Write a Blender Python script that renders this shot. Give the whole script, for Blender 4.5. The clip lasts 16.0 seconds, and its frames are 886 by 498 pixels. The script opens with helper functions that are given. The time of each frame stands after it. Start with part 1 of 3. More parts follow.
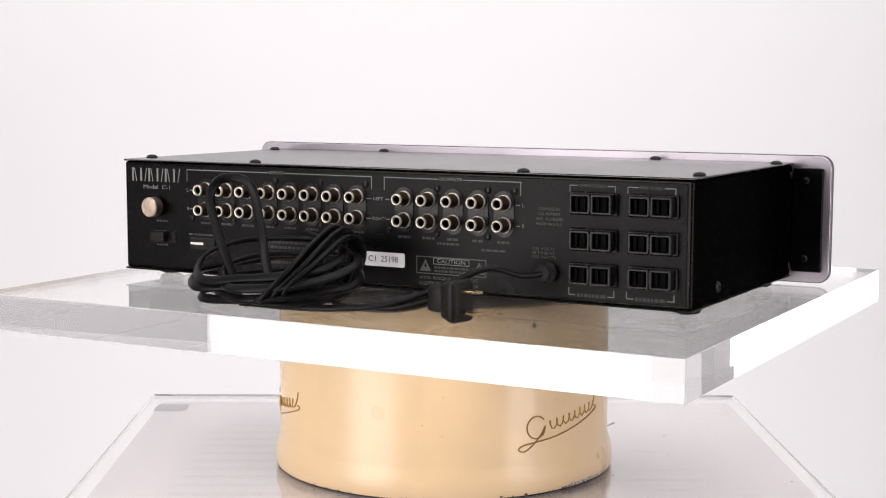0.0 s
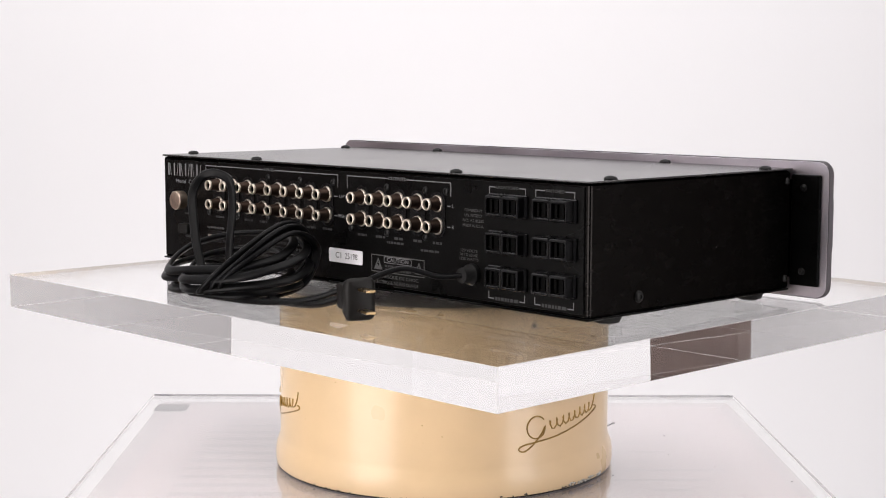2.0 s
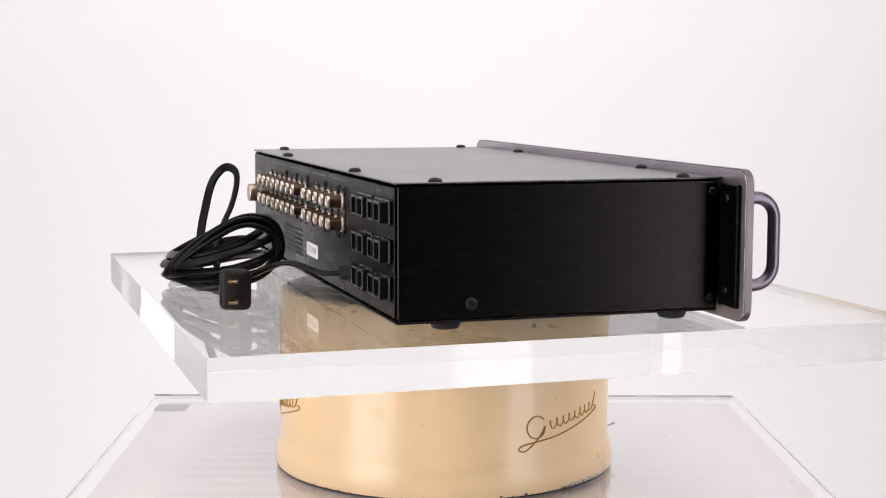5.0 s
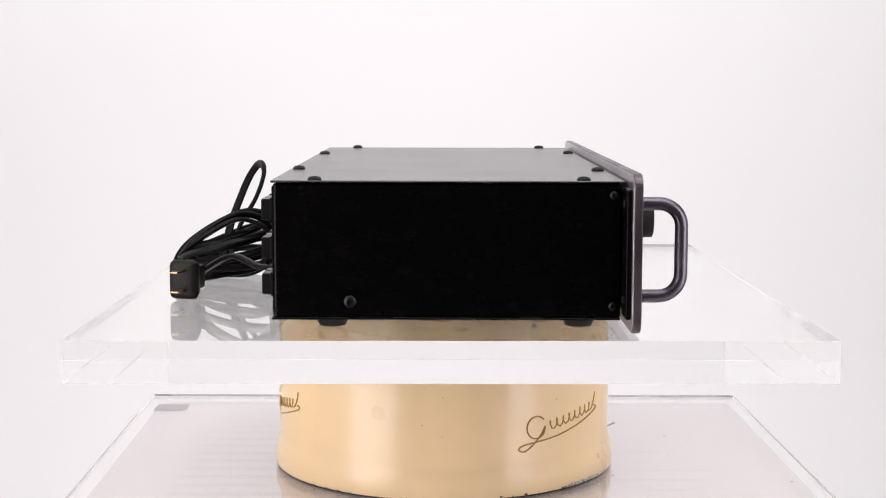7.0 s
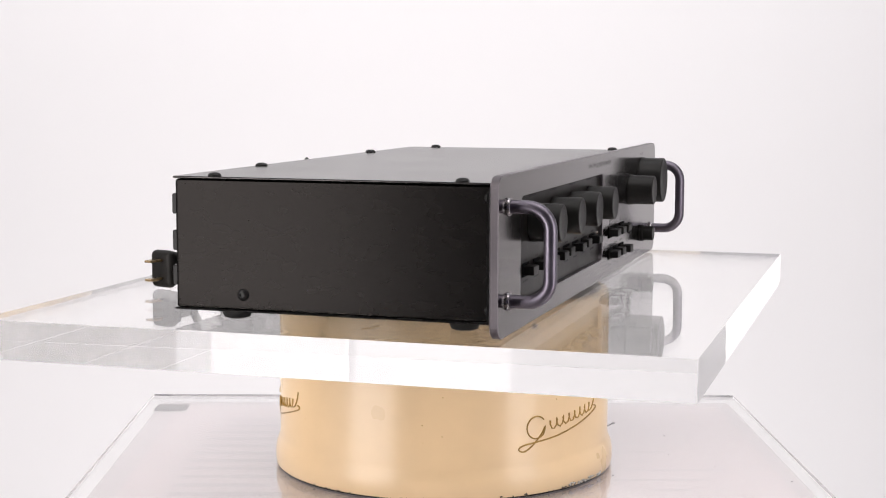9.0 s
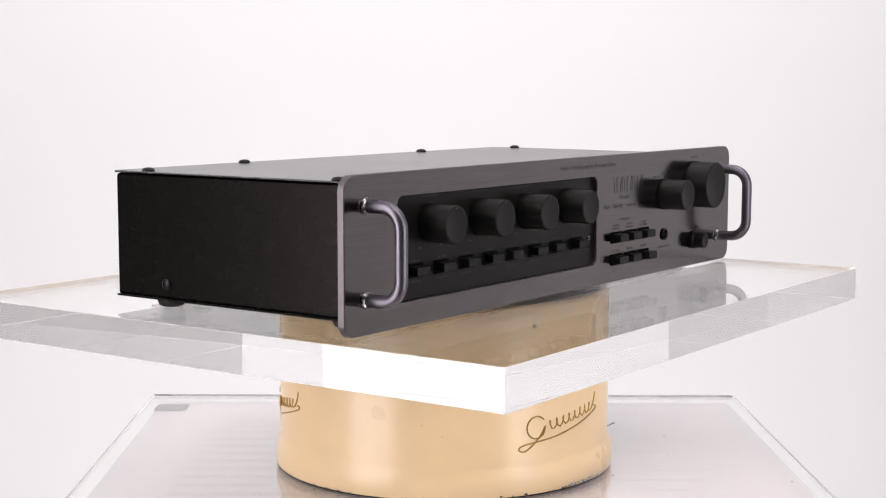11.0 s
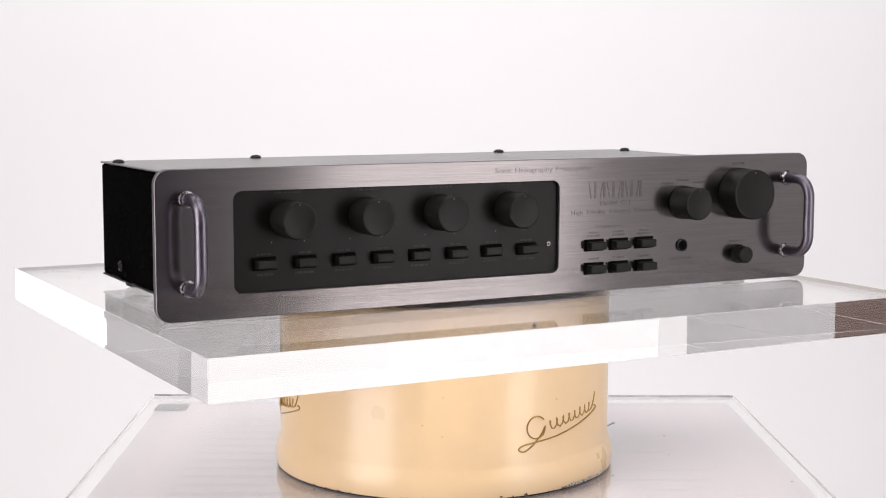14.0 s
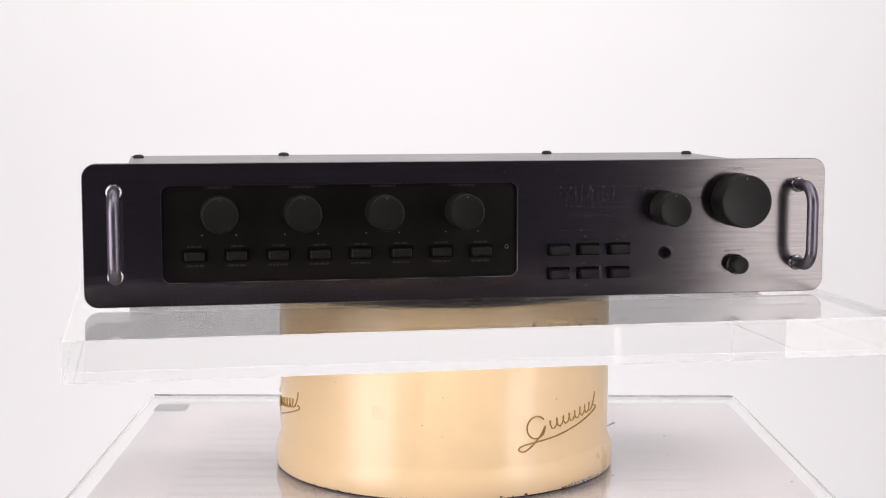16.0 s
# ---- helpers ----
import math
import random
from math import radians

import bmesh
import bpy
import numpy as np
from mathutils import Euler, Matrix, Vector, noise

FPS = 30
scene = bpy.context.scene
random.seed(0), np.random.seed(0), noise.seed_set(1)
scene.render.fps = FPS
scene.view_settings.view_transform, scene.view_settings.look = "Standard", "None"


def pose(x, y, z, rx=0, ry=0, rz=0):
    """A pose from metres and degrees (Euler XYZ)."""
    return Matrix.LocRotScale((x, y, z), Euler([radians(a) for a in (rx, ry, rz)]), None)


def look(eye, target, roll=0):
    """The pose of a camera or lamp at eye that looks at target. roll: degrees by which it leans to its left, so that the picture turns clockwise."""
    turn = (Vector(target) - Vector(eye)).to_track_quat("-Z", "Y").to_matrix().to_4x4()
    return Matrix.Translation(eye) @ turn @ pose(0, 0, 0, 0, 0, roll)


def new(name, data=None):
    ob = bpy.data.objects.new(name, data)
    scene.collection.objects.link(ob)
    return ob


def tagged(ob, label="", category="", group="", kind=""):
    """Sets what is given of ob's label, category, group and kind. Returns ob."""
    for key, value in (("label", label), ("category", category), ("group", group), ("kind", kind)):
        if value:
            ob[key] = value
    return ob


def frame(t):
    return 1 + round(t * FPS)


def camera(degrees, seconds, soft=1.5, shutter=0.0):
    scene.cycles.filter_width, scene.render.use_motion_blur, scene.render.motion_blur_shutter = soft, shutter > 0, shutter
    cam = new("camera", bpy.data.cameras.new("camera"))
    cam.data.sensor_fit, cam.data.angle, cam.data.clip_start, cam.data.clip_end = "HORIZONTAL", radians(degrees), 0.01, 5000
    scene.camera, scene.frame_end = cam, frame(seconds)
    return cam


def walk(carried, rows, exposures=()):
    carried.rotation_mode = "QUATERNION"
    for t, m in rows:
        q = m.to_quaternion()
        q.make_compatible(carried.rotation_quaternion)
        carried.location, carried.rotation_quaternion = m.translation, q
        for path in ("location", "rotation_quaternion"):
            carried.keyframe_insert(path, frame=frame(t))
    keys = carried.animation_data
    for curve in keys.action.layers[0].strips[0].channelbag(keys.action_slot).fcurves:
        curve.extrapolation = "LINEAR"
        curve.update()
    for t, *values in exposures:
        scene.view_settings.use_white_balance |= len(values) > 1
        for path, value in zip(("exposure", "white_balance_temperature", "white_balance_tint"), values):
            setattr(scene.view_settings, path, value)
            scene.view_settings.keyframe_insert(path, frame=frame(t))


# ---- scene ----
Z0 = 1.0            # height of the amplifier's underside over the floor
BASE = 0.007        # height of its rubber feet
CX = 0.0049         # its middle, off the turning axis

# ---------------------------------------------------------------- camera
cam = camera(32.777, 16.0, soft=1.1)
EYE = pose(0, -1.0665, Z0 + 0.1333, 90 - 6.3213, 0, 0.1217) @ pose(0, 0, 0, 0, 0, 0.0987)
walk(cam, [(0.0, EYE), (16.0, EYE)])

# ---------------------------------------------------------------- light
scene.cycles.max_bounces, scene.cycles.transmission_bounces, scene.cycles.glossy_bounces = 24, 24, 12     # clear acrylic
scene.view_settings.exposure = 0.0
world = bpy.data.worlds.new("studio_air")
world.use_nodes = True
scene.world = world
world.node_tree.nodes["Background"].inputs[0].default_value = (0.9, 0.93, 1.0, 1)
world.node_tree.nodes["Background"].inputs[1].default_value = 0.02


def area_lamp(name, eye, target, wide, high, watts, colour):
    data = bpy.data.lights.new(name, "AREA")
    data.shape, data.size, data.size_y, data.energy, data.color = "RECTANGLE", wide, high, watts, colour
    ob = new(name, data)
    ob.matrix_basis = look(eye, target)
    return ob


def upright_lamp(name, inner, outer, z0, z1, watts, colour):
    """An upright softbox between two plan points; it faces the turntable, level."""
    mid = ((inner[0] + outer[0]) / 2, (inner[1] + outer[1]) / 2)
    wide = math.dist(inner, outer)
    nx, ny = -(outer[1] - inner[1]) / wide, (outer[0] - inner[0]) / wide
    if nx * mid[0] + ny * mid[1] > 0:
        nx, ny = -nx, -ny
    z = (z0 + z1) / 2
    return area_lamp(name, (mid[0], mid[1], z), (mid[0] + nx, mid[1] + ny, z - 0.05), wide, z1 - z0, watts, colour)


upright_lamp("softbox_lamp_east", (0.535, -0.645), (0.805, -0.470), 0.35, 2.15, 6.0, (1.0, 0.945, 0.935))
upright_lamp("softbox_lamp_west", (-0.47, -0.78), (-0.93, -0.49), 0.35, 2.15, 13.5, (1.0, 0.94, 0.92))
# Added overhead fill; the room has no known lamp here.
area_lamp("overhead_fill", (0.3, -0.6, 2.65), (0.3, -0.6, 0), 1.2, 1.2, 14, (1.0, 0.95, 0.93))
# Unseen fills, added to whiten the side walls that the slab mirrors.
area_lamp("wall_fill_northeast", (1.65, 0.95, 1.10), (2.4, 1.05, 0.85), 0.8, 1.2, 2.2, (1.0, 0.96, 0.96))
area_lamp("wall_fill_east", (2.0, -1.55, 1.08), (2.4, -1.55, 1.08), 2.4, 1.75, 8.4, (1.0, 0.96, 0.96))
area_lamp("wall_fill_west", (-2.0, -1.35, 1.08), (-2.4, -1.35, 1.08), 1.9, 1.75, 7.5, (1.0, 0.96, 0.96))
# Unseen fills above and below, added to make the backdrop evenly white.
area_lamp("backdrop_fill_top", (-0.20, 0.45, 2.25), (-0.20, 1.45, 0.85), 3.2, 0.35, 20.2, (1.0, 0.978, 0.992))
area_lamp("backdrop_fill_low", (-0.20, 0.60, 0.12), (-0.20, 1.45, 0.72), 3.2, 0.30, 8.6, (1.0, 0.978, 0.992))


# ---------------------------------------------------------------- materials
def material(name, base, rough, metal=0.0, spread=0.08, scale=40.0, stretch=(1, 1, 1), bump=0.0, bump_scale=400.0,
             rough_spread=0.08, coat=0.0, per_piece=0.0, specular=0.5):
    """A surface with tone and gloss that vary at two scales, and fine relief."""
    m = bpy.data.materials.new(name)
    m.use_nodes = True
    nodes, links = m.node_tree.nodes, m.node_tree.links
    p = nodes["Principled BSDF"]
    p.inputs["Metallic"].default_value = metal
    p.inputs["Coat Weight"].default_value = coat
    p.inputs["Coat Roughness"].default_value = 0.12
    p.inputs["Specular IOR Level"].default_value = specular
    coord, place = nodes.new("ShaderNodeTexCoord"), nodes.new("ShaderNodeMapping")
    place.inputs["Scale"].default_value = stretch
    links.new(coord.outputs["Object"], place.inputs["Vector"])
    big, fine = nodes.new("ShaderNodeTexNoise"), nodes.new("ShaderNodeTexNoise")
    big.inputs["Scale"].default_value, big.inputs["Detail"].default_value = scale, 4
    fine.inputs["Scale"].default_value, fine.inputs["Detail"].default_value = bump_scale, 3
    for n in (big, fine):
        links.new(place.outputs[0], n.inputs["Vector"])
    both = nodes.new("ShaderNodeMix")
    both.data_type = "FLOAT"
    both.inputs[0].default_value = 0.4
    links.new(big.outputs["Fac"], both.inputs[2])
    links.new(fine.outputs["Fac"], both.inputs[3])
    tone = nodes.new("ShaderNodeMapRange")
    for i, v in enumerate((0.3, 0.7, 1 - spread, 1 + spread)):
        tone.inputs[i + 1].default_value = v
    links.new(both.outputs[0], tone.inputs[0])
    last = tone.outputs[0]
    if per_piece:
        info, vary, times = nodes.new("ShaderNodeObjectInfo"), nodes.new("ShaderNodeMapRange"), nodes.new("ShaderNodeMath")
        vary.inputs[3].default_value, vary.inputs[4].default_value = 1 - per_piece, 1 + per_piece
        links.new(info.outputs["Random"], vary.inputs[0])
        times.operation = "MULTIPLY"
        links.new(vary.outputs[0], times.inputs[0])
        links.new(last, times.inputs[1])
        last = times.outputs[0]
    paint = nodes.new("ShaderNodeVectorMath")
    paint.operation = "SCALE"
    paint.inputs[0].default_value = base
    links.new(last, paint.inputs["Scale"])
    links.new(paint.outputs[0], p.inputs["Base Color"])
    gloss = nodes.new("ShaderNodeMapRange")
    for i, v in enumerate((0.3, 0.7, max(rough - rough_spread, 0.03), rough + rough_spread)):
        gloss.inputs[i + 1].default_value = v
    links.new(big.outputs["Fac"], gloss.inputs[0])
    links.new(gloss.outputs[0], p.inputs["Roughness"])
    if bump:
        relief = nodes.new("ShaderNodeBump")
        relief.inputs["Strength"].default_value, relief.inputs["Distance"].default_value = bump, 0.0005
        links.new(fine.outputs["Fac"], relief.inputs["Height"])
        links.new(relief.outputs[0], p.inputs["Normal"])
    return m


def acrylic_material(name, tint, rough=0.0):
    m = bpy.data.materials.new(name)
    m.use_nodes = True
    p = m.node_tree.nodes["Principled BSDF"]
    p.inputs["Base Color"].default_value = (*tint, 1)
    p.inputs["Transmission Weight"].default_value, p.inputs["Roughness"].default_value = 1.0, rough
    p.inputs["IOR"].default_value = 1.49
    return m


WALL = material("white_wall_paint", (0.835, 0.832, 0.846), 0.8, spread=0.015, scale=1.5)
# Darkness of the unlit room behind the camera, put into the wall colour.
UNLIT_WALL = material("unlit_room_tone", (0.19, 0.175, 0.26), 0.8, spread=0.1, scale=3)
GREY_WALL = material("pale_grey_wall_paint", (0.68, 0.67, 0.675), 0.8, spread=0.06, scale=2)
# Ceiling dimmed by its colour, so the front panel mirrors little light.
CEILING = material("dim_ceiling_tone", (0.12, 0.12, 0.12), 0.9, spread=0.03, scale=3)
FLOOR = material("dull_grey_floor", (0.20, 0.17, 0.155), 0.6, spread=0.12, scale=5, bump=0.1, bump_scale=90)
BROWN_WALL = material("red_brown_wall", (0.21, 0.135, 0.11), 0.55, spread=0.22, scale=2.5, stretch=(1, 1, 5), bump=0.1, bump_scale=60)
# White for edges that catch light, and for the pale scuffs.
GLINT_AND_SCUFF = material("edge_glint_and_scuff", (0.86, 0.85, 0.85), 0.5, spread=0.04, scale=60)
PAGE = material("printed_paper", (0.48, 0.428, 0.440), 0.7, spread=0.03, scale=20)
PAGE_PRINT = material("faded_page_print", (0.41, 0.375, 0.39), 0.7, spread=0.05, scale=50)
ACRYLIC = acrylic_material("clear_acrylic", (0.985, 0.985, 0.98))
CREAM = material("cream_enamel", (0.755, 0.553, 0.326), 0.29, spread=0.04, scale=9, coat=0.35, bump=0.03, bump_scale=60, rough_spread=0.03)
# Drum top, much darker than the cream side.
DRUM_TOP = material("worn_dark_drum_top", (0.12, 0.102, 0.085), 0.45, spread=0.16, scale=30, bump=0.1, bump_scale=200)
GOLD = material("dark_gold_paint", (0.36, 0.22, 0.055), 0.35, metal=0.6, spread=0.25, scale=120)
CHIPPED = material("bare_grey_metal", (0.55, 0.54, 0.52), 0.5, metal=0.3, spread=0.5, scale=300)
BARE_DARK = material("rusted_dark_metal", (0.035, 0.03, 0.028), 0.6, spread=0.4, scale=300)
PLINTH = material("grey_lilac_laminate", (0.41, 0.38, 0.392), 0.6, spread=0.07, scale=7, stretch=(1, 5, 1))
BLACK_STEEL = material("black_enamelled_steel", (0.0019, 0.0018, 0.0018), 0.29, spread=0.3, scale=18, bump=0.25, bump_scale=2200, rough_spread=0.06, specular=0.11)
CASE_STEEL = material("black_case_steel", (0.0148, 0.0137, 0.0132), 0.27, metal=0.965, specular=0.12, spread=0.06, scale=60, stretch=(1, 1, 2.0), bump=0.04, bump_scale=2200, rough_spread=0.012)
CASE_STEEL.node_tree.nodes["Principled BSDF"].inputs["Specular Tint"].default_value = (0.03, 0.03, 0.03, 1)
BLACK_TOP = material("black_cover_steel", (0.006, 0.006, 0.0062), 0.25, spread=0.2, scale=14, bump=0.03, bump_scale=2200, rough_spread=0.02, specular=0.9)
BLACK_TOP.node_tree.nodes["Principled BSDF"].inputs["Specular Tint"].default_value = (1.0, 0.955, 0.95, 1)
BRUSHED = material("brushed_charcoal_aluminium", (0.166, 0.153, 0.155), 0.165, metal=1.0, spread=0.17, scale=22, stretch=(1, 70, 70), bump=0.019, bump_scale=60, rough_spread=0.012)
PANEL_EDGE = material("satin_panel_edge", (0.15, 0.138, 0.148), 0.42, metal=1.0, spread=0.08, scale=60)
# Paler than the panel face: the bright wall it mirrors, put into colour.
BACK_METAL = material("lightened_back_metal", (0.52, 0.48, 0.53), 0.38, metal=0.9, spread=0.06, scale=30)
TUBE = material("satin_grey_aluminium", (0.17, 0.155, 0.19), 0.40, metal=1.0, spread=0.08, scale=60, bump=0.05)
SMOKED = material("matt_black_inset", (0.0055, 0.0047, 0.0041), 0.34, spread=0.2, scale=30, rough_spread=0.04, specular=0.17)
KNOB = material("black_knob_plastic", (0.0070, 0.0067, 0.0062), 0.42, spread=0.15, scale=80, bump=0.12, bump_scale=1500, specular=0.2)
RUBBER = material("black_rubber", (0.007, 0.007, 0.007), 0.55, specular=0.3, spread=0.3, scale=80, bump=0.2, bump_scale=800)
CORD = material("black_vinyl_cord", (0.0036, 0.0036, 0.0040), 0.36, specular=0.13, spread=0.25, scale=60, bump=0.15, bump_scale=700)
PLUG = material("dark_plug_vinyl", (0.008, 0.0072, 0.0064), 0.45, specular=0.2, spread=0.25, scale=90, bump=0.2, bump_scale=700)
OUTLET = material("black_outlet_plastic", (0.006, 0.006, 0.0065), 0.27, spread=0.2, scale=90, specular=0.22)
SLOT = material("slot_black", (0.002, 0.002, 0.002), 0.7, spread=0.1, specular=0.05)
NICKEL = material("nickel_plate", (0.74, 0.66, 0.57), 0.42, metal=1.0, spread=0.12, scale=250)
NUT_METAL = material("dull_nickel_nut", (0.56, 0.50, 0.43), 0.34, metal=1.0, spread=0.15, scale=250)
BARREL = material("aged_nickel_barrel", (0.085, 0.057, 0.045), 0.46, metal=1.0, spread=0.2, scale=250)
POST = material("dull_tan_terminal", (0.58, 0.47, 0.38), 0.36, metal=1.0, spread=0.30, scale=130)
BRASS = material("brass_prong", (0.36, 0.26, 0.14), 0.3, metal=1.0, spread=0.15, scale=200)
SCREW = material("black_oxide_screw", (0.006, 0.006, 0.006), 0.36, spread=0.3, scale=300, specular=0.25)
CHROME = material("polished_ferrule", (0.34, 0.325, 0.345), 0.26, metal=1.0, spread=0.08, scale=200)
PRINT = material("grey_silkscreen", (0.165, 0.165, 0.17), 0.6, spread=0.15, scale=500)
PRINT_FAINT = material("faint_silkscreen", (0.07, 0.07, 0.07), 0.6, spread=0.2, scale=500)
PRINT_SMALL = material("small_silkscreen", (0.026, 0.026, 0.027), 0.6, spread=0.2, scale=500)
PRINT_DIM = material("dim_silkscreen", (0.0065, 0.0065, 0.0065), 0.6, spread=0.2, scale=500)
PRINT_DARK = material("dark_silkscreen", (0.115, 0.106, 0.112), 0.22, metal=1.0, spread=0.15, scale=500)
PAPER = material("white_label", (0.90, 0.895, 0.93), 0.5, spread=0.03, scale=100)
INK = material("label_ink", (0.02, 0.02, 0.03), 0.6, spread=0.1)


# ---------------------------------------------------------------- mesh helpers
def mesh_of(name, bm, mat, smooth=False):
    me = bpy.data.meshes.new(name)
    bmesh.ops.recalc_face_normals(bm, faces=bm.faces)
    bm.to_mesh(me)
    bm.free()
    me.materials.append(mat)
    if smooth:
        me.shade_smooth()
        me.set_sharp_from_angle(angle=radians(38))
    return me


def part(name, bm, mat, parent, label="", smooth=False, m=None):
    """One mesh object under a thing or under a part."""
    me = bm if isinstance(bm, bpy.types.Mesh) else mesh_of(name, bm, mat, smooth)
    ob = new(name, me)
    ob.parent = parent
    if m is not None:
        ob.matrix_basis = m
    return tagged(ob, label)


def thing(name, bm, mat, label, category, group="", kind="", smooth=False, m=None):
    ob = new(name, mesh_of(name, bm, mat, smooth))
    if m is not None:
        ob.matrix_basis = m
    return tagged(ob, label, category, group, kind)


def box(x0, x1, y0, y1, z0, z1, bevel=0.0, segments=2, bm=None):
    b = bmesh.new()
    r = bmesh.ops.create_cube(b, size=1)
    for v in r["verts"]:
        v.co = Vector(((x0 + x1) / 2 + v.co.x * (x1 - x0), (y0 + y1) / 2 + v.co.y * (y1 - y0), (z0 + z1) / 2 + v.co.z * (z1 - z0)))
    if bevel:
        bmesh.ops.bevel(b, geom=b.edges[:], offset=bevel, segments=segments, affect="EDGES", profile=0.5)
    if bm is None:
        return b
    join(bm, b)
    return bm


def join(bm, other):
    """Adds the mesh other to bm."""
    me = bpy.data.meshes.new("tmp")
    other.to_mesh(me)
    other.free()
    bm.from_mesh(me)
    bpy.data.meshes.remove(me)


def whiten_edges(ob, limit):
    """Whitens the narrow chamfers of a clear block: the light they catch, put into colour."""
    ob.data.materials.append(GLINT_AND_SCUFF)
    for f in ob.data.polygons:
        if f.area < limit:
            f.material_index = 1


def lathe(profile, n=32, axis="Z", bm=None):
    """A turned solid: profile of (radius, height), about the axis."""
    b = bmesh.new()
    rings = []
    for r, h in profile:
        if r < 1e-7:
            rings.append([b.verts.new((0, 0, h))] * n)
        else:
            rings.append([b.verts.new((r * math.cos(2 * math.pi * i / n), r * math.sin(2 * math.pi * i / n), h)) for i in range(n)])
    for a, c in zip(rings, rings[1:]):
        for i in range(n):
            q = [a[i], a[(i + 1) % n], c[(i + 1) % n], c[i]]
            q = list(dict.fromkeys(q))
            if len(q) > 2:
                b.faces.new(q)
    if axis == "-Y":
        bmesh.ops.rotate(b, verts=b.verts, matrix=Matrix.Rotation(radians(90), 3, "X"))
    elif axis == "Y":
        bmesh.ops.rotate(b, verts=b.verts, matrix=Matrix.Rotation(radians(-90), 3, "X"))
    elif axis == "X":
        bmesh.ops.rotate(b, verts=b.verts, matrix=Matrix.Rotation(radians(90), 3, "Y"))
    if bm is None:
        return b
    join(bm, b)
    return bm


def round_rect(x0, x1, z0, z1, r, n=7):
    out = []
    for cx, cz, a0 in ((x1 - r, z1 - r, 0), (x0 + r, z1 - r, 90), (x0 + r, z0 + r, 180), (x1 - r, z0 + r, 270)):
        for i in range(n + 1):
            a = radians(a0 + 90 * i / n)
            out.append((cx + r * math.cos(a), cz + r * math.sin(a)))
    return out


def loops_to_solid(loops, closed_ends=True):
    """Skins a row of equal loops of points; the first and last are capped."""
    b = bmesh.new()
    rings = [[b.verts.new(p) for p in loop] for loop in loops]
    n = len(rings[0])
    for a, c in zip(rings, rings[1:]):
        for i in range(n):
            b.faces.new((a[i], a[(i + 1) % n], c[(i + 1) % n], c[i]))
    if closed_ends:
        b.faces.new(rings[0])
        b.faces.new(rings[-1])
    else:
        a, c = rings[-1], rings[0]
        for i in range(n):
            b.faces.new((a[i], a[(i + 1) % n], c[(i + 1) % n], c[i]))
    return b


def smooth_path(points, steps=10):
    """A Catmull-Rom curve through the points."""
    pts = [Vector(p) for p in points]
    pts = [2 * pts[0] - pts[1]] + pts + [2 * pts[-1] - pts[-2]]
    out = []
    for i in range(1, len(pts) - 2):
        a, b, c, d = pts[i - 1:i + 3]
        for k in range(steps):
            t = k / steps
            out.append(0.5 * (2 * b + (c - a) * t + (2 * a - 5 * b + 4 * c - d) * t * t + (3 * b - a - 3 * c + d) * t ** 3))
    out.append(pts[-2])
    return out


def sweep(path, profile, up=Vector((0, 0, 1)), twist=0.0):
    """Carries a closed profile of (side, up) points along the path."""
    loops, side = [], None
    for i, p in enumerate(path):
        way = (path[min(i + 1, len(path) - 1)] - path[max(i - 1, 0)]).normalized()
        if side is None:
            side = way.cross(up)
            if side.length < 1e-3:
                side = way.orthogonal()
        side = (side - way * side.dot(way)).normalized()
        high = side.cross(way)
        a = twist * i / len(path)
        s2, h2 = side * math.cos(a) + high * math.sin(a), high * math.cos(a) - side * math.sin(a)
        loops.append([p + s2 * u + h2 * v for u, v in profile])
    return loops_to_solid(loops)


def ring_profile(r, n=12):
    return [(r * math.cos(2 * math.pi * i / n), r * math.sin(2 * math.pi * i / n)) for i in range(n)]


TWIN = []
for lobe, start in ((1, -100), (-1, 80)):
    for k in range(7):
        a = radians(start + 200 * k / 6)
        TWIN.append((lobe * 0.00145 + 0.00165 * math.cos(a), 0.00165 * math.sin(a)))

REAR = Matrix.Rotation(radians(90), 4, "X")
FRONT = Matrix.Rotation(radians(180), 4, "Z") @ Matrix.Rotation(radians(90), 4, "X")


def lettering(words, wide, x, y, z, turn, mat, parent, size=0.004, name="lettering"):
    """Printed words, centred on the place and as wide as given."""
    curve = bpy.data.curves.new("words", "FONT")
    curve.body, curve.size, curve.align_x, curve.align_y = words, size, "CENTER", "CENTER"
    curve.resolution_u = 3
    ob = bpy.data.objects.new("words", curve)
    me = bpy.data.meshes.new_from_object(ob)
    bpy.data.objects.remove(ob)
    xs = [v.co.x for v in me.vertices]
    k = wide / (max(xs) - min(xs))
    for v in me.vertices:
        v.co.x *= k
    me.materials.clear()
    me.materials.append(mat)
    return part(name, me, mat, parent, m=Matrix.Translation((x, y, z + BASE)) @ turn)


def printed_bars(bars, y, mat, parent, name="print", turn_front=False):
    """Thin printed bars on a panel: (x0, x1, z0, z1) each; very small print stays one piece."""
    groups = [bars] if name in ("small_print", "maker_mark") else [[b] for b in bars]
    for group in groups:
        bm = bmesh.new()
        for x0, x1, z0, z1 in group:
            v = [bm.verts.new((a, y, b + BASE)) for a, b in ((x0, z0), (x1, z0), (x1, z1), (x0, z1))]
            bm.faces.new(v if not turn_front else v[::-1])
        me = bpy.data.meshes.new(name)
        bm.to_mesh(me)
        bm.free()
        me.materials.append(mat)
        ob = part(name, me, mat, parent)
        if name == "small_print":
            tagged(ob, kind="stuff")


